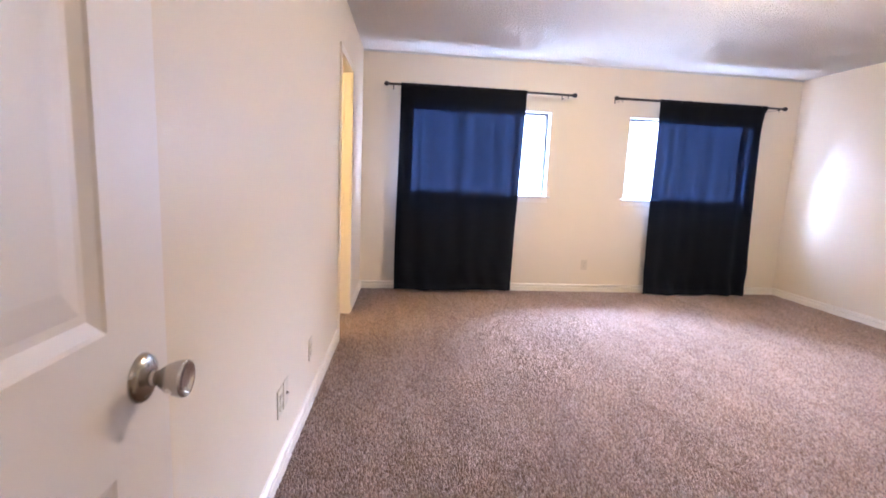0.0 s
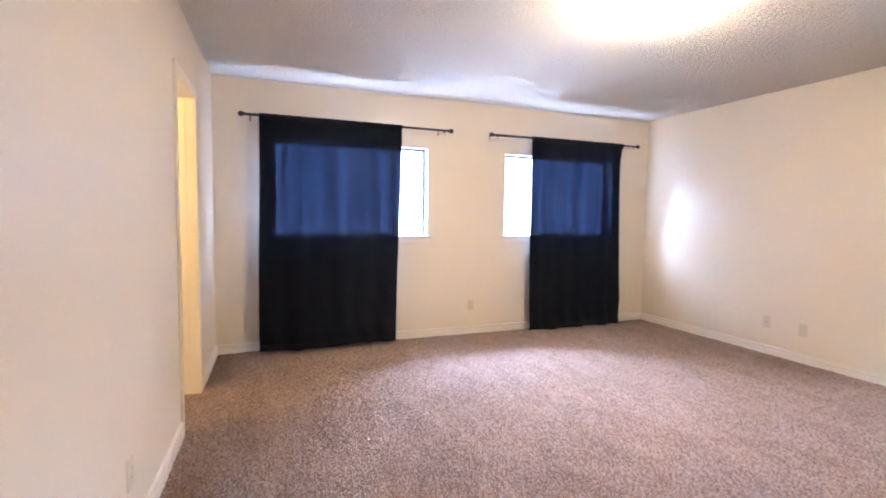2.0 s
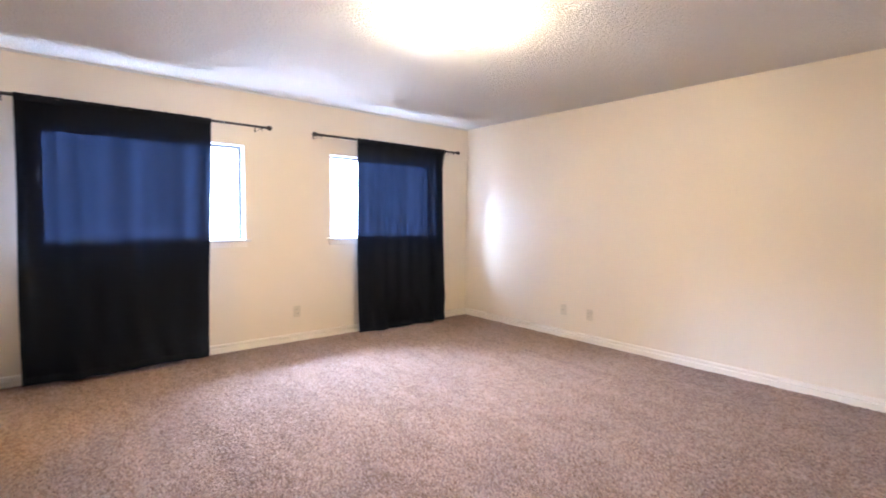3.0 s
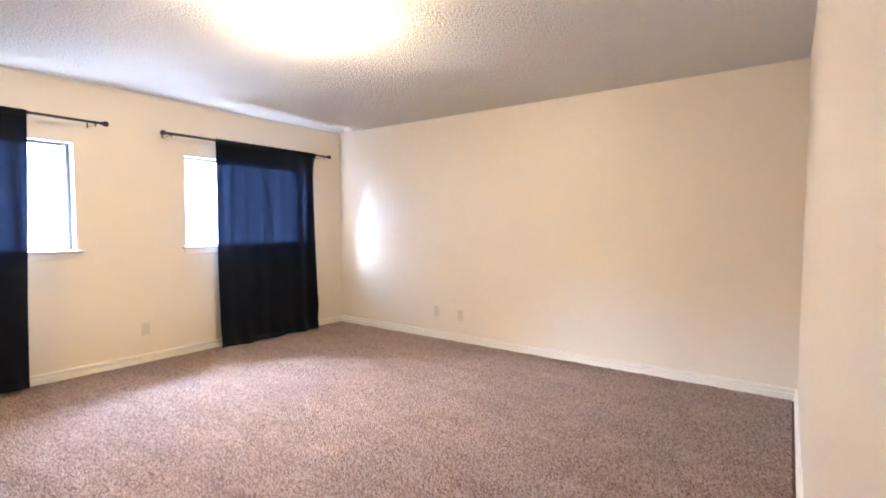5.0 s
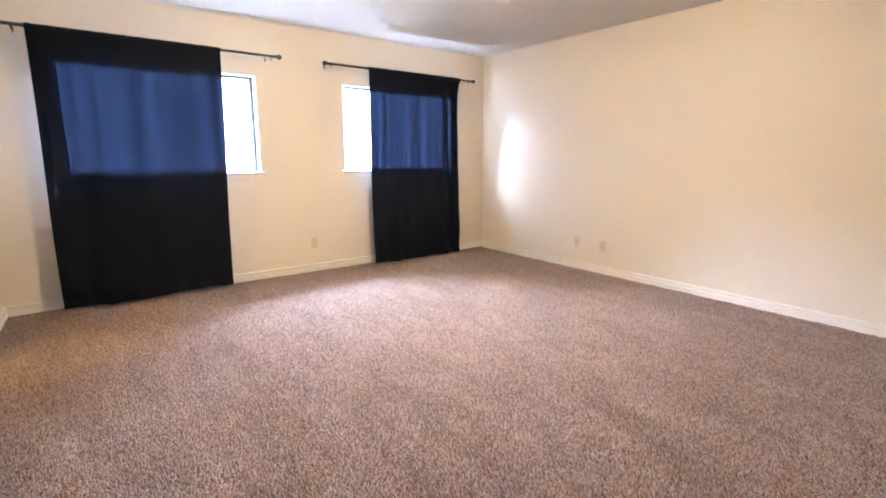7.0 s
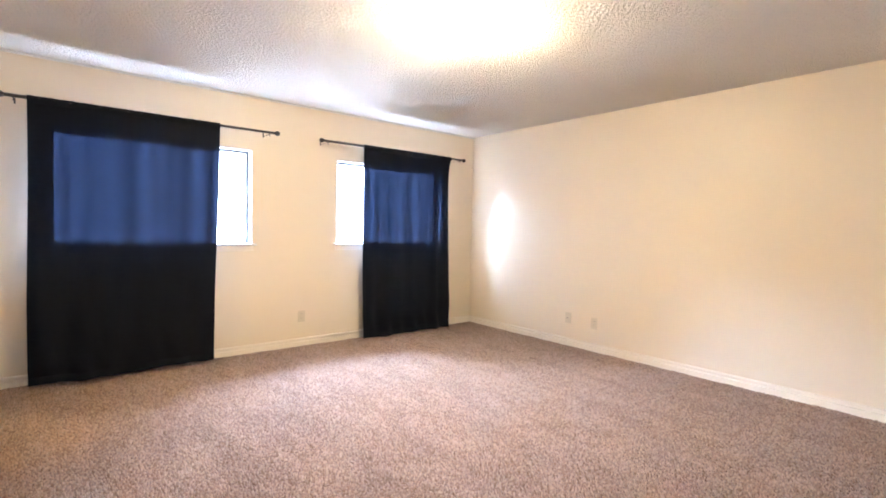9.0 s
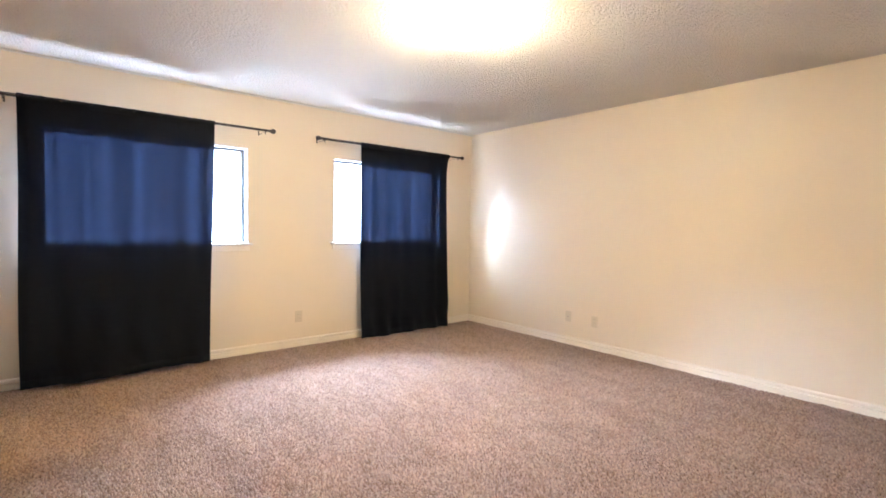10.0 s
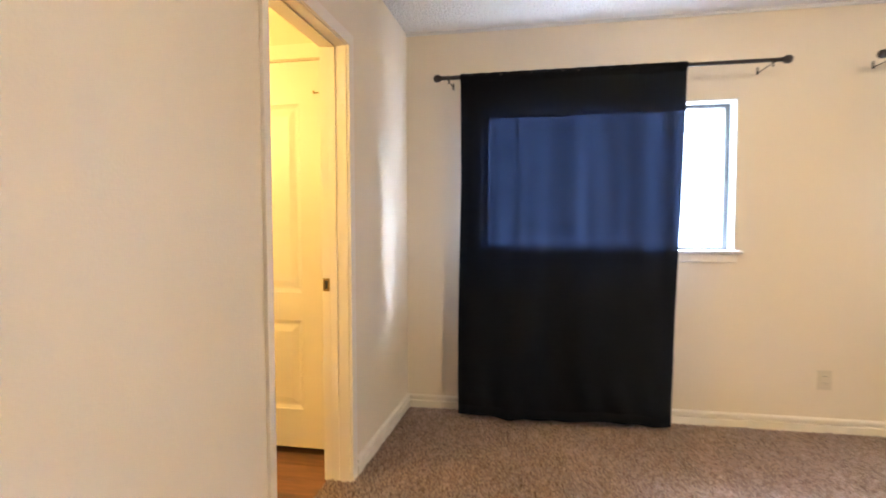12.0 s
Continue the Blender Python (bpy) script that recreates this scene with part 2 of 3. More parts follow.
# ---- the shell ----
T = 0.13                                   # wall thickness
W1, W2 = (0.480, 1.980), (2.845, 4.305)       # the two window openings, in x
SILL, HEAD = 1.047, 1.943
DY0, DY1, DH = 3.195, 3.832, 2.015             # the side doorway, in y, and its height
AX, AY = 0.90, -0.335                       # the entry alcove: its width, and how far it goes back
EX0, EX1, EH = 0.005, 0.775, 2.03          # the entry doorway

boxes("wall_north", [
    (-0.4, D, 0, W1[0], D + 0.15, H), (W1[1], D, 0, W2[0], D + 0.15, H), (W2[1], D, 0, W + T, D + 0.15, H),
    (W1[0], D, 0, W1[1], D + 0.15, SILL), (W2[0], D, 0, W2[1], D + 0.15, SILL),
    (W1[0], D, HEAD, W1[1], D + 0.15, H), (W2[0], D, HEAD, W2[1], D + 0.15, H),
], WALL, "cream painted plaster wall with two window openings")
west(boxes("wall_west", [
    (-T, AY - 0.12, 0, 0, DY0 - 0.02, H), (-T, DY1 + 0.02, 0, 0, D, H), (-T, DY0 - 0.02, DH + 0.02, 0, DY1 + 0.02, H),
], WALL, "cream painted plaster wall with a side doorway"))
boxes("wall_east", [(W, -0.12, 0, W + T, D, H)], WALL, "cream painted plaster wall, plain")
SY = -0.018
boxes("wall_south", [(AX, -0.12, 0, W, SY, H)], WALL, "cream painted plaster wall, plain")
boxes("wall_alcove", [
    (AX, AY - 0.12, 0, AX + 0.12, -0.12, H), (-0.25, AY - 0.12, 0, EX0 - 0.02, AY, H), (EX1 + 0.02, AY - 0.12, 0, AX, AY, H),
    (EX0 - 0.02, AY - 0.12, EH + 0.02, EX1 + 0.02, AY, H),
], WALL, "cream painted plaster round the entry doorway")
boxes("ceiling", [(-0.42, AY - 0.12, H, W + T, D + 0.15, H + 0.15)], CEIL, "off-white ceiling with sprayed knockdown texture")
boxes("floor", [(-0.35, AY - 0.06, -0.1, 0, 2.0, 0.0), (-0.147, 2.0, -0.1, 0, D, 0.0), (0, AY - 0.06, -0.1, W, D, 0.0)], BACKING, "carpeted floor of the bedroom")
boxes("trim", [(0, D - 0.012, H - 0.017, W, D, H)], LINER, "thin white painted bead where wall meets ceiling")

# the hall behind the entry
boxes("wall_hall", [
    (-0.6, -1.9, 0, -0.48, AY - 0.12, H), (1.5, -1.9, 0, 1.62, AY - 0.12, H), (-0.6, -2.02, 0, 1.62, -1.9, H),
    (-0.48, AY - 0.12, 0, -0.25, AY, H), (AX + 0.12, AY - 0.12, 0, 1.5, AY, H),
], WALL, "plain cream painted hall wall")
boxes("ceiling_hall", [(-0.6, -2.02, H, 1.62, AY - 0.12, H + 0.15)], CEIL, "off-white textured hall ceiling")
boxes("floor_hall", [(-0.6, -2.02, -0.1, 1.62, AY - 0.06, 0.006)], BACKING, "brown carpeted hall floor")

# the side room
BX, BY0, BY1 = -2.0, 2.2, 4.07
CX0, CX1, CH = -0.975, -0.265, 2.048          # its closet doorway, in x
boxes("wall_side_room", [
    (BX - 0.12, BY0 - 0.12, 0, BX, BY1 + 0.9, H), (BX, BY0 - 0.12, 0, -T, BY0, H),
    (BX, BY1, 0, CX0 - 0.02, BY1 + 0.12, H), (CX1 + 0.02, BY1, 0, -T, BY1 + 0.12, H), (CX0 - 0.02, BY1, CH + 0.02, CX1 + 0.02, BY1 + 0.12, H),
    (BX, BY1 + 0.78, 0, -T, BY1 + 0.9, H),
], WALL, "cream painted wall of the warmly lit side room")
boxes("ceiling_side_room", [(BX - 0.12, BY0 - 0.12, H + 0.001, -0.3, BY1 + 0.9, H + 0.15)], CEIL, "off-white textured side room ceiling")
floor_side = boxes("floor_side_room", [(BX, BY0, -0.1, -0.147, BY1 + 0.78, -0.008)], BACKING, "reddish brown laminate plank floor")


def baseboard(a, b, inward):
    """Two-step baseboard from a to b along a wall; inward is the way into the room."""
    bm = bmesh.new()
    profile = [(0, 0), (0.018, 0), (0.018, 0.048), (0.0165, 0.051), (0.002, 0.054), (0.002, 0.064), (0.0165, 0.066), (0.0165, 0.080), (0.009, 0.088), (0, 0.089)]
    ends = []
    for p in (a, b):
        ends.append([bm.verts.new((p[0] + inward[0] * o, p[1] + inward[1] * o, z)) for o, z in profile])
    n = len(profile)
    for k in range(n):
        bm.faces.new((ends[0][k], ends[0][(k + 1) % n], ends[1][(k + 1) % n], ends[1][k]))
    bm.faces.new(ends[0])
    bm.faces.new(list(reversed(ends[1])))
    return setting(mesh("baseboard", bm, TRIM), "white painted stepped baseboard")


baseboard((0, D), (W, D), (0, -1))
baseboard((W, SY), (W, D - 0.014), (-1, 0))
baseboard((AX, SY), (W - 0.014, SY), (0, 1))
west(baseboard((0, AY + 0.02), (0, DY0 - 0.044), (1, 0)))
west(baseboard((0, DY1 + 0.062), (0, D - 0.012), (1, 0)))
baseboard((AX, AY), (AX, SY), (-1, 0))


# ---- door frames ----
def frame_bars(name, label, bars, bevel=0.002):
    """A doorway's casing and jamb: each bar a mesh of its own under one Empty."""
    root = setting(new(name), label)
    for kind, r in bars:
        bm = bmesh.new()
        box(bm, *r, bevel=bevel)
        part(kind, bm, TRIM, root)
    return root


c = 0.058
west(frame_bars("door_1", "white painted frame of the side doorway, standing open", [
    ("casing", (0, DY0 - 0.040, 0, 0.014, DY0 - 0.004, DH + 0.004)),
    ("casing", (0, DY1 + 0.004, 0, 0.014, DY1 + c, DH + 0.004)),
    ("casing", (0, DY0 - 0.040, DH + 0.0045, 0.014, DY1 + c, DH + c)),
    ("jamb", (-T, DY0 - 0.02, 0, 0, DY0, DH)),
    ("jamb", (-T, DY1, 0, 0, DY1 + 0.02, DH)),
    ("jamb", (-T, DY0 - 0.02, DH + 0.0005, 0, DY1 + 0.02, DH + 0.02)),
    ("door_stop", (-0.088, DY1 - 0.006, 0, -0.052, DY1 - 0.0005, DH - 0.0065)),
    ("door_stop", (-0.088, DY0 + 0.0005, 0, -0.052, DY0 + 0.006, DH - 0.0065)),
    ("door_stop", (-0.088, DY0 + 0.0005, DH - 0.006, -0.052, DY1 - 0.0005, DH - 0.0005)),
]))
frame_bars("door_2", "white painted frame of the entry doorway", [
    ("casing", (EX0 - c, AY, 0, EX0 - 0.004, AY + 0.014, EH + 0.004)),
    ("casing", (EX1 + 0.004, AY, 0, EX1 + c, AY + 0.014, EH + 0.004)),
    ("casing", (EX0 - c, AY, EH + 0.0045, EX1 + c, AY + 0.014, EH + c)),
    ("jamb", (EX0 - 0.02, AY - 0.12, 0, EX0, AY, EH)),
    ("jamb", (EX1, AY - 0.12, 0, EX1 + 0.02, AY, EH)),
    ("jamb", (EX0 - 0.02, AY - 0.12, EH + 0.0005, EX1 + 0.02, AY, EH + 0.02)),
])
frame_bars("door_3", "white painted frame of the closet in the side room", [
    ("casing", (CX0 - 0.075, BY1 - 0.014, 0, CX0 - 0.004, BY1, CH + 0.004)),
    ("casing", (CX1 + 0.004, BY1 - 0.014, 0, CX1 + 0.075, BY1, CH + 0.004)),
    ("casing", (CX0 - 0.075, BY1 - 0.014, CH + 0.0045, CX1 + 0.075, BY1, CH + 0.078)),
    ("jamb", (CX0 - 0.02, BY1, 0, CX0, BY1 + 0.12, CH)),
    ("jamb", (CX1, BY1, 0, CX1 + 0.02, BY1 + 0.12, CH)),
    ("jamb", (CX0 - 0.02, BY1, CH + 0.0005, CX1 + 0.02, BY1 + 0.12, CH + 0.02)),
])


def panel_door(name, width, height, panels, label, category="door"):
    """A moulded door leaf in its own space: x 0..width, z 0..height, its face at y = 0 and its back at y = 0.035."""
    root = tagged(new(name), label, category)
    bm = bmesh.new()
    th = 0.035
    zs = [0.0] + [z for p in panels for z in p[1:]] + [height]
    x0, x1 = panels[0][0], width - panels[0][0]
    box(bm, 0, 0, 0, x0, th, height)
    box(bm, x1, 0, 0, width, th, height)
    for a, b in zip(zs[::2], zs[1::2]):
        box(bm, x0, 0, a, x1, th, b)
    bmesh.ops.remove_doubles(bm, verts=bm.verts[:], dist=1e-5)
    part("leaf", bm, DOORPAINT, root)
    for inset, za, zb in panels:
        bm = bmesh.new()
        for side in (0, 1):
            loops = []
            for off, dep in ((0, 0.0), (0.004, 0.003), (0.020, 0.0085), (0.030, 0.0085), (0.058, 0.0035), (0.062, 0.003)):
                y = dep if side == 0 else th - dep
                loops.append([bm.verts.new(q) for q in ((x0 + off, y, za + off), (x1 - off, y, za + off), (x1 - off, y, zb - off), (x0 + off, y, zb - off))])
            for a, b in zip(loops, loops[1:]):
                for k in range(4):
                    bm.faces.new((a[k], a[(k + 1) % 4], b[(k + 1) % 4], b[k]))
            bm.faces.new(loops[-1])
        part("panel", bm, DOORPAINT, root)
    return root


def knob(parent, x, z):
    """A tulip-shaped passage knob that stands out of the face y = 0 towards -y."""
    bm = bmesh.new()
    lathe(bm, [(0.0315, 0.0), (0.0315, -0.002), (0.029, -0.006), (0.022, -0.009), (0.015, -0.0115)], "Y", (x, 0, z), 40)
    rose = part("rose", bm, NICKEL, parent, "satin nickel round rose", True)
    bm = bmesh.new()
    lathe(bm, [(0.0115, -0.011), (0.0095, -0.015), (0.0095, -0.020), (0.013, -0.025), (0.018, -0.032), (0.0215, -0.041), (0.0235, -0.050),
               (0.0235, -0.054), (0.0218, -0.056), (0.019, -0.055), (0.017, -0.053), (0.004, -0.053)], "Y", (x, 0, z), 40)
    part("door_handle", bm, NICKEL, parent, "satin nickel flared knob", True)
    return rose


entry = panel_door("entry_door", 0.76, 2.0, [(0.126, 0.24, 0.835), (0.126, 1.010, 1.87)], "white painted panelled door, open flat along the wall, with satin nickel knob")
knob(entry, 0.76 - 0.064, 0.932)
bm = bmesh.new()
lathe(bm, [(0.0335, 0.035), (0.0335, 0.037), (0.026, 0.043), (0.012, 0.047), (0.0105, 0.055), (0.020, 0.066), (0.0235, 0.078), (0.020, 0.082)], "Y", (0.696, 0, 0.932), 32)
part("door_handle", bm, NICKEL, entry, "satin nickel flared knob", True)
bm = bmesh.new()
box(bm, 0.7598, 0.006, 0.903, 0.7612, 0.029, 0.961, 0.0004)
box(bm, 0.761, 0.011, 0.924, 0.770, 0.024, 0.940, 0.002)
part("latch", bm, NICKEL, entry, "satin nickel latch plate")
for z in (0.2, 1.0, 1.8):
    bm = bmesh.new()
    lathe(bm, [(0.006, z - 0.045), (0.006, z + 0.045)], "Z", (-0.004, 0.006, 0), 12)
    part("hinge", bm, NICKEL, entry, "satin nickel hinge knuckle", True)
ENTRY_FACE, ENTRY_EDGE = 0.15, 0.438
entry.matrix_world = WEST @ pose(ENTRY_FACE, ENTRY_EDGE - 0.76, 0.012, 0, 0, 90)

closet = panel_door("closet_door", CX1 - CX0 - 0.006, CH - 0.034, [(0.115, 0.205, 0.68), (0.115, 0.825, 1.80)], "white painted panelled closet door, closed, in warm light")
bm = bmesh.new()
box(bm, CX1 - CX0 - 0.040, -0.006, 1.848, CX1 - CX0 - 0.012, 0.0, 1.853, 0.001)
box(bm, CX1 - CX0 - 0.040, -0.014, 1.848, CX1 - CX0 - 0.035, -0.006, 1.860, 0.001)
part("hook", bm, BRASS, closet, "small brass hook")
closet.matrix_world = pose(CX0 + 0.003, BY1 + 0.004, 0.030)


def strike_plate():
    root = tagged(new("strike_plate"), "small aged brass strike plate screwed to the white door jamb", "strike plate")
    bm = bmesh.new()
    y = DY1
    box(bm, -0.124, y - 0.0016, 0.900, -0.092, y, 0.912, 0.0004)
    box(bm, -0.124, y - 0.0016, 0.948, -0.092, y, 0.960, 0.0004)
    box(bm, -0.124, y - 0.0016, 0.912, -0.116, y, 0.948)
    box(bm, -0.100, y - 0.0016, 0.912, -0.092, y, 0.948)
    part("plate", bm, BRASS, root)
    bm = bmesh.new()
    box(bm, -0.116, y - 0.0008, 0.912, -0.100, y - 0.0002, 0.948)
    part("latch_hole", bm, HOLE_SHADE, root, "flat dark piece for the shade in the latch hole")
    for z in (0.906, 0.954):
        bm = bmesh.new()
        lathe(bm, [(0.0038, -0.0016), (0.0034, -0.0026), (0.001, -0.003)], "Y", (-0.108, y, z), 12)
        part("screw", bm, BRASS, root, "", True)
    return root


west(strike_plate())


# ---- windows ----
def window(name, x0, x1):
    root = setting(new(name), "wide aluminium window with white painted liner and sill, bright daylight behind")
    yf = D + 0.095
    z0, z1 = SILL, HEAD

    def bar(kind, r, mat, label="", bevel=0.0015):
        bm = bmesh.new()
        box(bm, *r, bevel=bevel)
        return part(kind, bm, mat, root, label)

    t = 0.012
    bar("window_liner", (x0, D - 0.004, z0 + t, x0 + t, yf, z1 - t), LINER, "white painted liner board")
    bar("window_liner", (x1 - t, D - 0.004, z0 + t, x1, yf, z1 - t), LINER, "white painted liner board")
    bar("window_liner", (x0, D - 0.004, z1 - t, x1, yf, z1), LINER, "white painted liner board")
    bar("window_sill", (x0 - 0.032, D - 0.035, z0 - 0.010, x1 + 0.032, D - 0.0005, z0 + 0.010), LINER, "white painted sill board", 0.004)
    bar("window_sill", (x0, D, z0 - 0.0, x1, yf, z0 + 0.010), LINER, "white painted inner sill")
    bar("apron", (x0 - 0.008, D - 0.013, z0 - 0.062, x1 + 0.008, D, z0 - 0.0105), TRIM, "white painted apron board", 0.003)
    f = 0.030
    a, b, lo, hi = x0 + t, x1 - t, z0 + 0.010, z1 - t
    bar("window_frame", (a, yf - 0.012, lo, a + f, yf + 0.045, hi), ALU, "grey aluminium frame")
    bar("window_frame", (b - f, yf - 0.012, lo, b, yf + 0.045, hi), ALU, "grey aluminium frame")
    bar("window_frame", (a + f, yf - 0.012, hi - f * 0.75, b - f, yf + 0.045, hi), ALU, "grey aluminium frame")
    bar("window_frame", (a + f, yf - 0.012, lo, b - f, yf + 0.045, lo + 0.016), ALU, "grey aluminium frame")
    bm = bmesh.new()
    box(bm, a + f - 0.004, yf + 0.012, lo + 0.012, b - f + 0.004, yf + 0.016, hi - 0.018)
    g = part("pane", bm, GLASS, root, "clear glass pane")
    g.visible_shadow = False


window("window_1", *W1)
window("window_2", *W2)


# ---- curtains ----
def curtain(seed, xt0, xt1, xb0, xb1, foot, curl0, curl1, label):
    """A flat panel that hangs from a rod at ROD_Y, ROD_Z with shallow folds; the body, the rod pocket and the hem are its parts."""
    rng = random.Random(seed)
    root = thing("curtain", ((xt0 + xt1) / 2, ROD_Y, 0), label, "curtain", "navy curtains at the windows")
    cx = (xt0 + xt1) / 2
    waves = [(rng.uniform(14, 46), rng.uniform(0, 6.28), rng.uniform(0.3, 1.0)) for _ in range(7)]
    tot = sum(w[2] for w in waves)

    def bow(u, v):
        x = (xt0 + (xt1 - xt0) * u) * (1 - v) + (xb0 + (xb1 - xb0) * u) * v
        y = sum(a * math.sin(f * u + p + 0.6 * v) for f, p, a in waves) / tot
        amp = 0.003 + 0.020 * min(1, v * 1.6)
        edge = -0.010 * math.exp(-u / 0.03) * v + 0.006 * math.exp(-(1 - u) / 0.03) * v
        back = min(1, 0.12 + 3 * v) * (1 - 0.4 * v)
        edge += back * (curl0 * max(0, 1 - u / 0.05) ** 1.6 + curl1 * max(0, (u - 0.955) / 0.045) ** 1.6)
        low = max(0.0, (v - 0.72) / 0.28) ** 1.5
        y += low * (0.35 * math.sin(21 * u + 17 * v + seed) + 0.25 * math.sin(47 * u - 26 * v) + 0.3 * math.sin(9 * u - 31 * v + 2 * seed))
        sway = 0.006 * math.sin(5 * v + seed)
        return x - cx + sway * (0.3 + 0.7 * v) * (1 if 0.02 < u < 0.98 else 1.4), amp * y + edge

    nu, nv = 150, 60
    top, zb = ROD_Z + 0.004, foot + 0.056

    def sheet(z_of, vs, thick=0.0):
        bm = bmesh.new()
        grid = []
        for j, v in enumerate(vs):
            row = []
            for i in range(nu + 1):
                u = i / nu
                x, y = bow(u, v)
                row.append(bm.verts.new((x, y - thick, z_of(u, v))))
            grid.append(row)
        for j in range(len(vs) - 1):
            for i in range(nu):
                bm.faces.new((grid[j][i], grid[j][i + 1], grid[j + 1][i + 1], grid[j + 1][i]))
        return bm

    def drop(u):
        return 0.005 * math.sin(9 * u + seed) + 0.003 * math.sin(23 * u) - 0.012 * (1 - u) * (seed % 2)

    def z_body(u, v):
        return (top - 0.030) * (1 - v) + (zb + drop(u)) * v

    part("panel", sheet(z_body, [k / nv for k in range(nv + 1)]), CLOTH, root, "dark navy cloth that glows blue before the window", True)
    # added sheet, no part of the curtain: it reflects window light to the wall
    part("bounce_sheet", sheet(z_body, [k / 30 for k in range(31)], -0.004), BOUNCE_SHEET, root, "dark see-through sheet added behind the cloth to bounce daylight", True)
    # the doubled hem, front and back
    bm = bmesh.new()
    rows = []
    for z, o in ((0.003, 0.0), (0.0, -0.0022), (-0.028, -0.003), (-0.054, -0.0022), (-0.056, 0.0), (-0.054, 0.0022), (-0.028, 0.003), (0.0, 0.0022), (0.003, 0.0)):
        rows.append([bm.verts.new((bow(i / nu, 1)[0], bow(i / nu, 1)[1] + o, zb + drop(i / nu) + z)) for i in range(nu + 1)])
    for a, b in zip(rows, rows[1:]):
        for i in range(nu):
            bm.faces.new((a[i], a[i + 1], b[i + 1], b[i]))
    part("hem", bm, CLOTH2, root, "doubled navy hem", True)
    # the rod pocket: a sleeve round the rod with a low ruffled heading above it
    bm = bmesh.new()
    rows = []
    for k, (oy, oz) in enumerate(((0, -0.034), (-0.010, -0.018), (-0.0145, 0.0), (-0.010, 0.012), (-0.002, 0.013), (-0.0015, 0.019), (0.0015, 0.019), (0.002, 0.013), (0.010, 0.012), (0.0145, 0.0), (0.010, -0.018), (0, -0.034))):
        row = []
        for i in range(nu + 1):
            u = i / nu
            x, y = bow(u, 0)
            wob = 0.0009 * math.sin(70 * u + seed) + 0.0007 * math.sin(131 * u)
            row.append(bm.verts.new((x, y * 0.2 + oy * (1 + 0.12 * math.sin(90 * u)), ROD_Z + oz + (wob if oz > 0.016 else 0.2 * wob))))
        rows.append(row)
    for a, b in zip(rows, rows[1:]):
        for i in range(nu):
            bm.faces.new((a[i], a[i + 1], b[i + 1], b[i]))
    part("rod_pocket", bm, CLOTH2, root, "doubled navy cloth sleeved over the rod", True)
    return root


ROD_Y, ROD_Z = 4.625, 2.09
curtain(1, 0.375, 1.640, 0.362, 1.604, 0.046, 0.065, 0.0, "dark navy polyester curtain drawn over the window, hanging nearly flat")
curtain(2, 3.066, 4.278, 3.078, 4.352, 0.030, 0.0, 0.14, "dark navy polyester curtain, narrower, drawn over the window")


def curtain_rod(x0, x1):
    root = thing("curtain_rod", ((x0 + x1) / 2, ROD_Y, ROD_Z), "dark bronze metal curtain rod with ball finials on two wall brackets", "curtain rod", "curtain rods over the windows")
    h = (x1 - x0) / 2
    bm = bmesh.new()
    lathe(bm, [(0.0125, -h + 0.03), (0.0125, 0.12)], "X", steps=20)
    lathe(bm, [(0.0108, 0.12), (0.0108, h - 0.03)], "X", steps=20)
    part("rod", bm, ROD, root, "", True)
    for s in (-1, 1):
        bm = bmesh.new()
        prof = [(0.008, 0.046), (0.012, 0.043), (0.012, 0.036), (0.009, 0.033), (0.0135, 0.028), (0.0200, 0.019), (0.0225, 0.008), (0.0215, -0.003), (0.016, -0.013), (0.005, -0.018)]
        lathe(bm, [(r, s * (h - o)) for r, o in prof], "X", steps=24)
        part("finial", bm, ROD, root, "dark bronze ball finial", True)
        bm = bmesh.new()
        bx = s * (h - 0.075)
        wall = D - ROD_Y
        box(bm, bx - 0.005, wall - 0.004, -0.022, bx + 0.006, wall, 0.020, 0.002)
        box(bm, bx - 0.0018, 0.004, -0.0150, bx + 0.0018, wall - 0.0038, -0.0122)
        box(bm, bx - 0.005, -0.0115, -0.012, bx + 0.005, -0.009, 0.004, 0.001)
        box(bm, bx - 0.005, -0.0115, -0.0175, bx + 0.005, 0.0115, -0.0122, 0.001)
        box(bm, bx - 0.005, 0.009, -0.012, bx + 0.005, 0.0115, 0.002, 0.001)
        part("bracket", bm, ROD, root, "dark bronze wall bracket")
        bm = bmesh.new()
        lathe(bm, [(0.0025, -0.028), (0.0025, -0.0175)], "Z", (bx, 0, 0), 10)
        lathe(bm, [(0.005, -0.034), (0.005, -0.028)], "Z", (bx, 0, 0), 10)
        part("set_screw", bm, ROD, root, "", True)


curtain_rod(0.232, 2.148)
curtain_rod(2.582, 4.492)


# ---- ceiling light ----
LX, LY, LR = 2.41, 2.31, 0.178


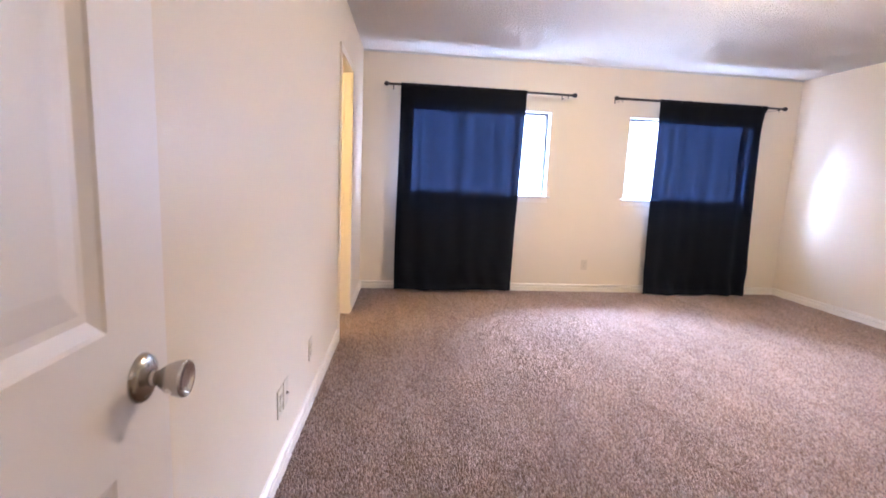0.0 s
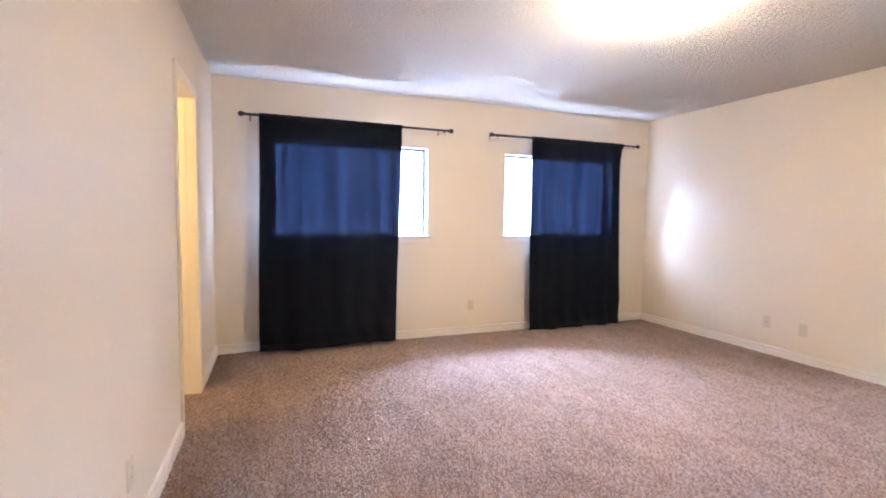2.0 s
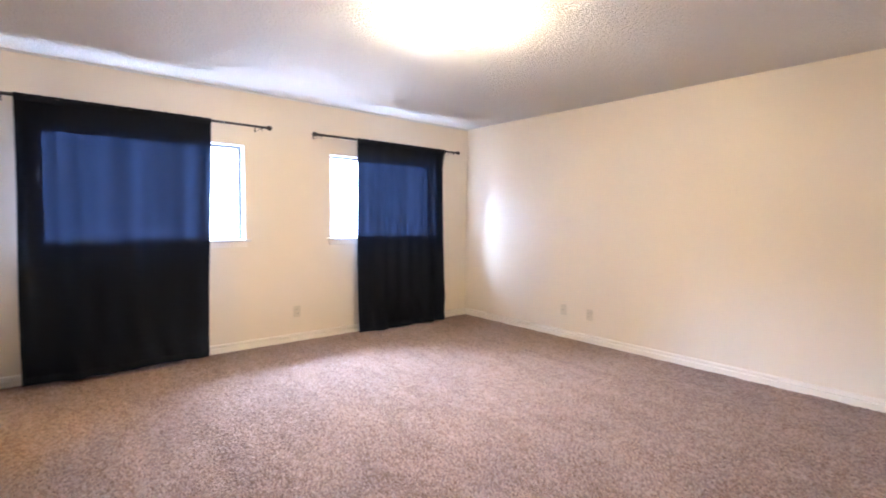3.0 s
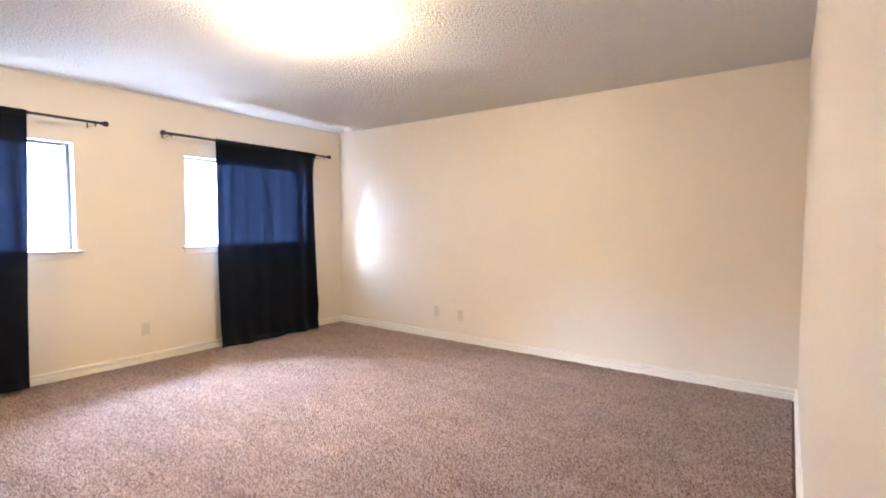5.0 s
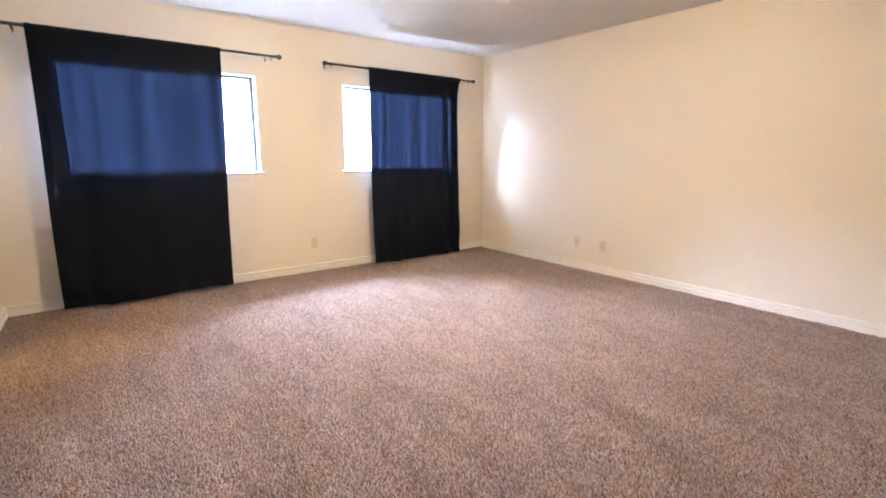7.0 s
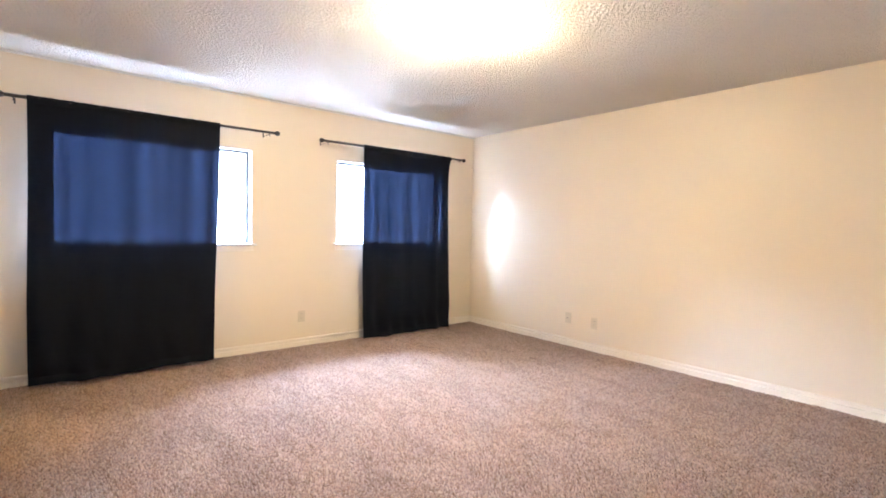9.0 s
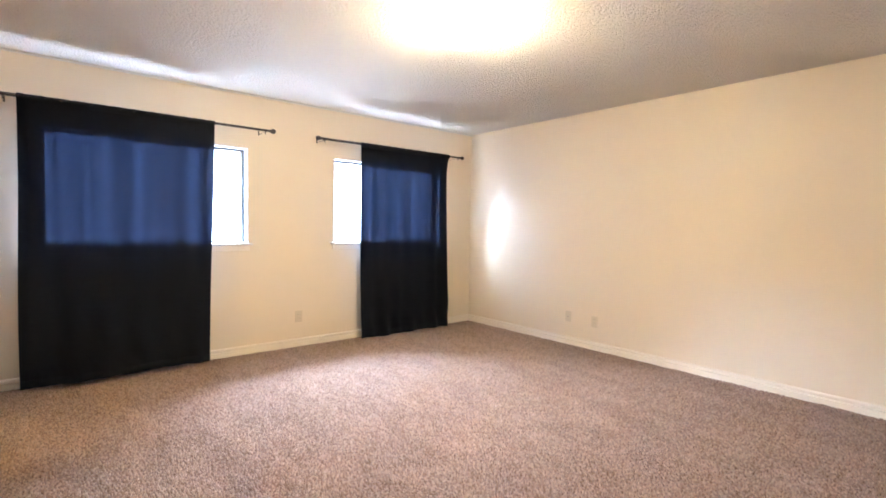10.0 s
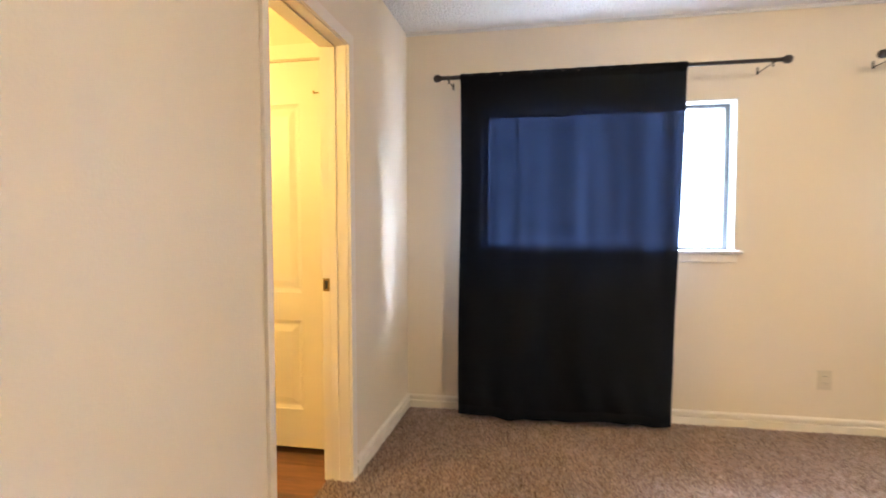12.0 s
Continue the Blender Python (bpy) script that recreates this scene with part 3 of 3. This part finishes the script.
def ceiling_light():
    root = thing("ceiling_light", (LX, LY, H), "round flush ceiling light with a glowing frosted glass bowl, switched on", "ceiling light")
    bm = bmesh.new()
    lathe(bm, [(LR * 0.70, 0.0), (LR * 0.74, -0.006), (LR * 0.74, -0.040), (LR * 0.68, -0.050)], steps=48)
    part("canopy", bm, NICKEL, root, "satin nickel ceiling pan", True)
    bm = bmesh.new()
    prof = [(LR * 0.97, -0.040), (LR, -0.048)]
    for k in range(1, 10):
        a = k / 10 * math.pi / 2
        prof.append((LR * math.cos(a), -0.048 - 0.100 * math.sin(a)))
    lathe(bm, prof + [(0.008, -0.1482)], steps=56)
    part("bowl", bm, LAMPGLASS, root, "glowing frosted glass bowl", True)
    bm = bmesh.new()
    lathe(bm, [(0.010, -0.1482), (0.012, -0.153), (0.008, -0.161), (0.003, -0.166)], steps=20)
    part("finial", bm, NICKEL, root, "satin nickel cap", True)


ceiling_light()
bath = new("side_room_lamp", bpy.data.lights.new("side_room_lamp", "POINT"))
bath.data.energy, bath.data.color, bath.data.shadow_soft_size = BATH, (1.0, 0.67, 0.19), 0.15
bath.location = (-1.15, 3.0, 1.9)
# unseen fill light, added to brighten the hall behind the entry
hall_fill = new("hall_fill", bpy.data.lights.new("hall_fill", "POINT"))
hall_fill.data.energy, hall_fill.data.color, hall_fill.data.shadow_soft_size = 8.0, (1.0, 0.80, 0.6), 0.12
hall_fill.location = (0.5, -1.3, 2.2)


# ---- wall plates ----
def outlet(at, turn, kind, label):
    """A cover plate in its own space: it lies in the plane y = 0 and faces -y."""
    root = thing("wall_outlet" if kind != "cable" else "cable_plate", at, label, "wall outlet" if kind != "cable" else "wall plate")
    root.rotation_euler = (0, 0, radians(turn))
    bm = bmesh.new()
    box(bm, -0.037, -0.006, -0.0575, 0.037, 0, 0.0575, 0.003)
    part("cover_plate", bm, PLATE, root)
    if kind == "cable":
        bm = bmesh.new()
        lathe(bm, [(0.0065, -0.006), (0.0065, -0.009), (0.0045, -0.009), (0.0045, -0.015)], "Y", steps=12)
        part("socket", bm, NICKEL, root, "small threaded cable socket", True)
    else:
        for z in (-0.0195, 0.0195):
            bm = bmesh.new()
            box(bm, -0.0165, -0.0085, z - 0.0135, 0.0165, -0.0058, z + 0.0135, 0.003)
            s = part("socket", bm, PLATE, root)
            for x in (-0.0063, 0.0063):
                bm = bmesh.new()
                box(bm, x - 0.0011, -0.0088, z - 0.001, x + 0.0011, -0.0083, z + 0.008)
                part("slot", bm, HOLE_SHADE, s)
    for z in ((0,) if kind != "cable" else (-0.042, 0.042)):
        bm = bmesh.new()
        lathe(bm, [(0.003, -0.0058), (0.0028, -0.0070), (0.001, -0.0073)], "Y", (0, 0, z), 10)
        part("screw", bm, PLATE, root, "", True)
    return root


outlet((2.472, D, 0.311), 0, "duplex", "almond duplex wall outlet between the two windows")
outlet((W, 3.237, 0.305), -90, "cable", "almond cable wall plate low on the plain wall")
outlet((W, 2.918, 0.295), -90, "duplex", "almond duplex wall outlet low on the plain wall")
OZ = 0.307
west(outlet((0, 2.18, OZ), 90, "duplex", "almond duplex wall outlet near the side doorway"))
west(outlet((0, 1.672, OZ), 90, "cable", "almond cable wall plate beside an outlet"))
west(outlet((0, 1.585, OZ), 90, "duplex", "almond duplex wall outlet beside a cable plate"))
outlet((2.10, SY, 0.45), 180, "duplex", "almond duplex wall outlet on the entry side wall")

# ---- outside ----
ground = boxes("ground", [(-120, D + 0.16, -0.42, 120, 240, -0.32)], CONCRETE, "pale outdoor ground")
boxes("wall_outer", [(-2.6, D + 0.02, -0.4, -T - 0.02, D + 0.15, H + 0.3)], BRICKISH, "pale rendered outside wall")

# ---- laminate planks of the side room ----
plank_mesh = None
rng = random.Random(5)
y, k = BY0 + 0.002, 0
while y < BY1 - 0.01:
    w = min(0.125, BY1 - y) - 0.0015
    x = BX - rng.uniform(0.0, 0.9)
    while x < -0.149:
        x0, x1 = max(x, BX + 0.001), min(x + 1.2, -0.149)
        if x1 - x0 > 0.03:
            bm = bmesh.new()
            box(bm, x0, y, -0.008, x1 - 0.0015, y + w, 0.002)
            ob = mesh("plank", bm, WOOD, parent=floor_side)
        x += 1.2
    y += 0.125


# ---- the carpet's pile ----
def carpet():
    """Bent, tapered yarn tufts over the whole floor, leaning this way and that in broad patches."""
    g = np.random.default_rng(3)
    pitch = 0.0092
    xs, ys = np.arange(-0.20, W - 0.002, pitch), np.arange(AY - 0.05, D - 0.002, pitch)
    x, y = (a.ravel() for a in np.meshgrid(xs, ys))
    x, y = x + g.uniform(-0.45, 0.45, x.size) * pitch, y + g.uniform(-0.45, 0.45, x.size) * pitch
    edge = -0.0349 * (D - y) + 0.015
    inside = ((x > edge) & (x < W - 0.016) & (y > 0.015) & (y < D - 0.016)) | ((x > edge) & (x < AX - 0.015) & (y <= 0.015) & (y > AY)) \
        | ((x <= edge) & (x > -0.146) & (y > DY0 + 0.002) & (y < DY1 - 0.002)) | ((x > EX0) & (x < EX1) & (y <= AY))
    x, y = x[inside], y[inside]
    n = x.size
    # strokes of the vacuum cleaner, about a hand wide, roughly along y, with a slower swirl under them
    warp = x + 0.10 * np.sin(1.7 * y + 0.6) + 0.05 * np.sin(4.1 * y + 2.0 * x)
    stroke = np.tanh(2.5 * np.sin(13.0 * warp + 1.2 * np.sin(2.2 * warp + 1.0))) * (0.6 + 0.4 * np.sin(2.6 * y + 3.0 * np.sin(1.4 * x)))
    lean = 1.57 + 0.6 * stroke + 0.35 * np.sin(1.9 * x + 1.1 * np.sin(1.3 * y)) + 0.25 * np.sin(9 * x - 6 * y + 2 * np.sin(5 * y))
    ang = lean + g.normal(0, 0.7, n)
    bend = np.abs(g.normal(0.0036, 0.0015, n))
    tall = g.uniform(0.0065, 0.014, n) + 0.0015 * np.sin(11 * x + 4 * np.sin(6 * y))
    rad = g.uniform(0.0036, 0.0056, n)
    turn = g.uniform(0, 6.28, n)
    co = np.zeros((n, 6, 3))
    for k in range(3):
        a = turn + k * 2.0944
        co[:, k] = np.stack([x + rad * np.cos(a), y + rad * np.sin(a), np.full(n, -0.001)], 1)
        a2 = a + 0.6
        dip = g.uniform(0.0, 0.0035, n)
        co[:, 3 + k] = np.stack([x + 0.84 * rad * np.cos(a2) + bend * np.cos(ang), y + 0.84 * rad * np.sin(a2) + bend * np.sin(ang), tall - dip], 1)
    tri = np.array([(0, 1, 4), (0, 4, 3), (1, 2, 5), (1, 5, 4), (2, 0, 3), (2, 3, 5), (3, 4, 5)])
    faces = (np.arange(n)[:, None, None] * 6 + tri[None]).reshape(-1)
    me = bpy.data.meshes.new("carpet_pile")
    me.vertices.add(n * 6)
    me.vertices.foreach_set("co", co.ravel())
    count = n * len(tri)
    me.loops.add(count * 3)
    me.loops.foreach_set("vertex_index", faces)
    me.polygons.add(count)
    me.polygons.foreach_set("loop_start", np.arange(count) * 3)
    me.polygons.foreach_set("loop_total", np.full(count, 3))
    me.polygons.foreach_set("use_smooth", np.ones(count, bool))
    me.update(calc_edges=True)
    me.materials.append(CARPET)
    return tagged(new("carpet_pile", me), "brown and mauve twist-pile carpet covering the bedroom floor", "carpet", kind="stuff")


carpet()
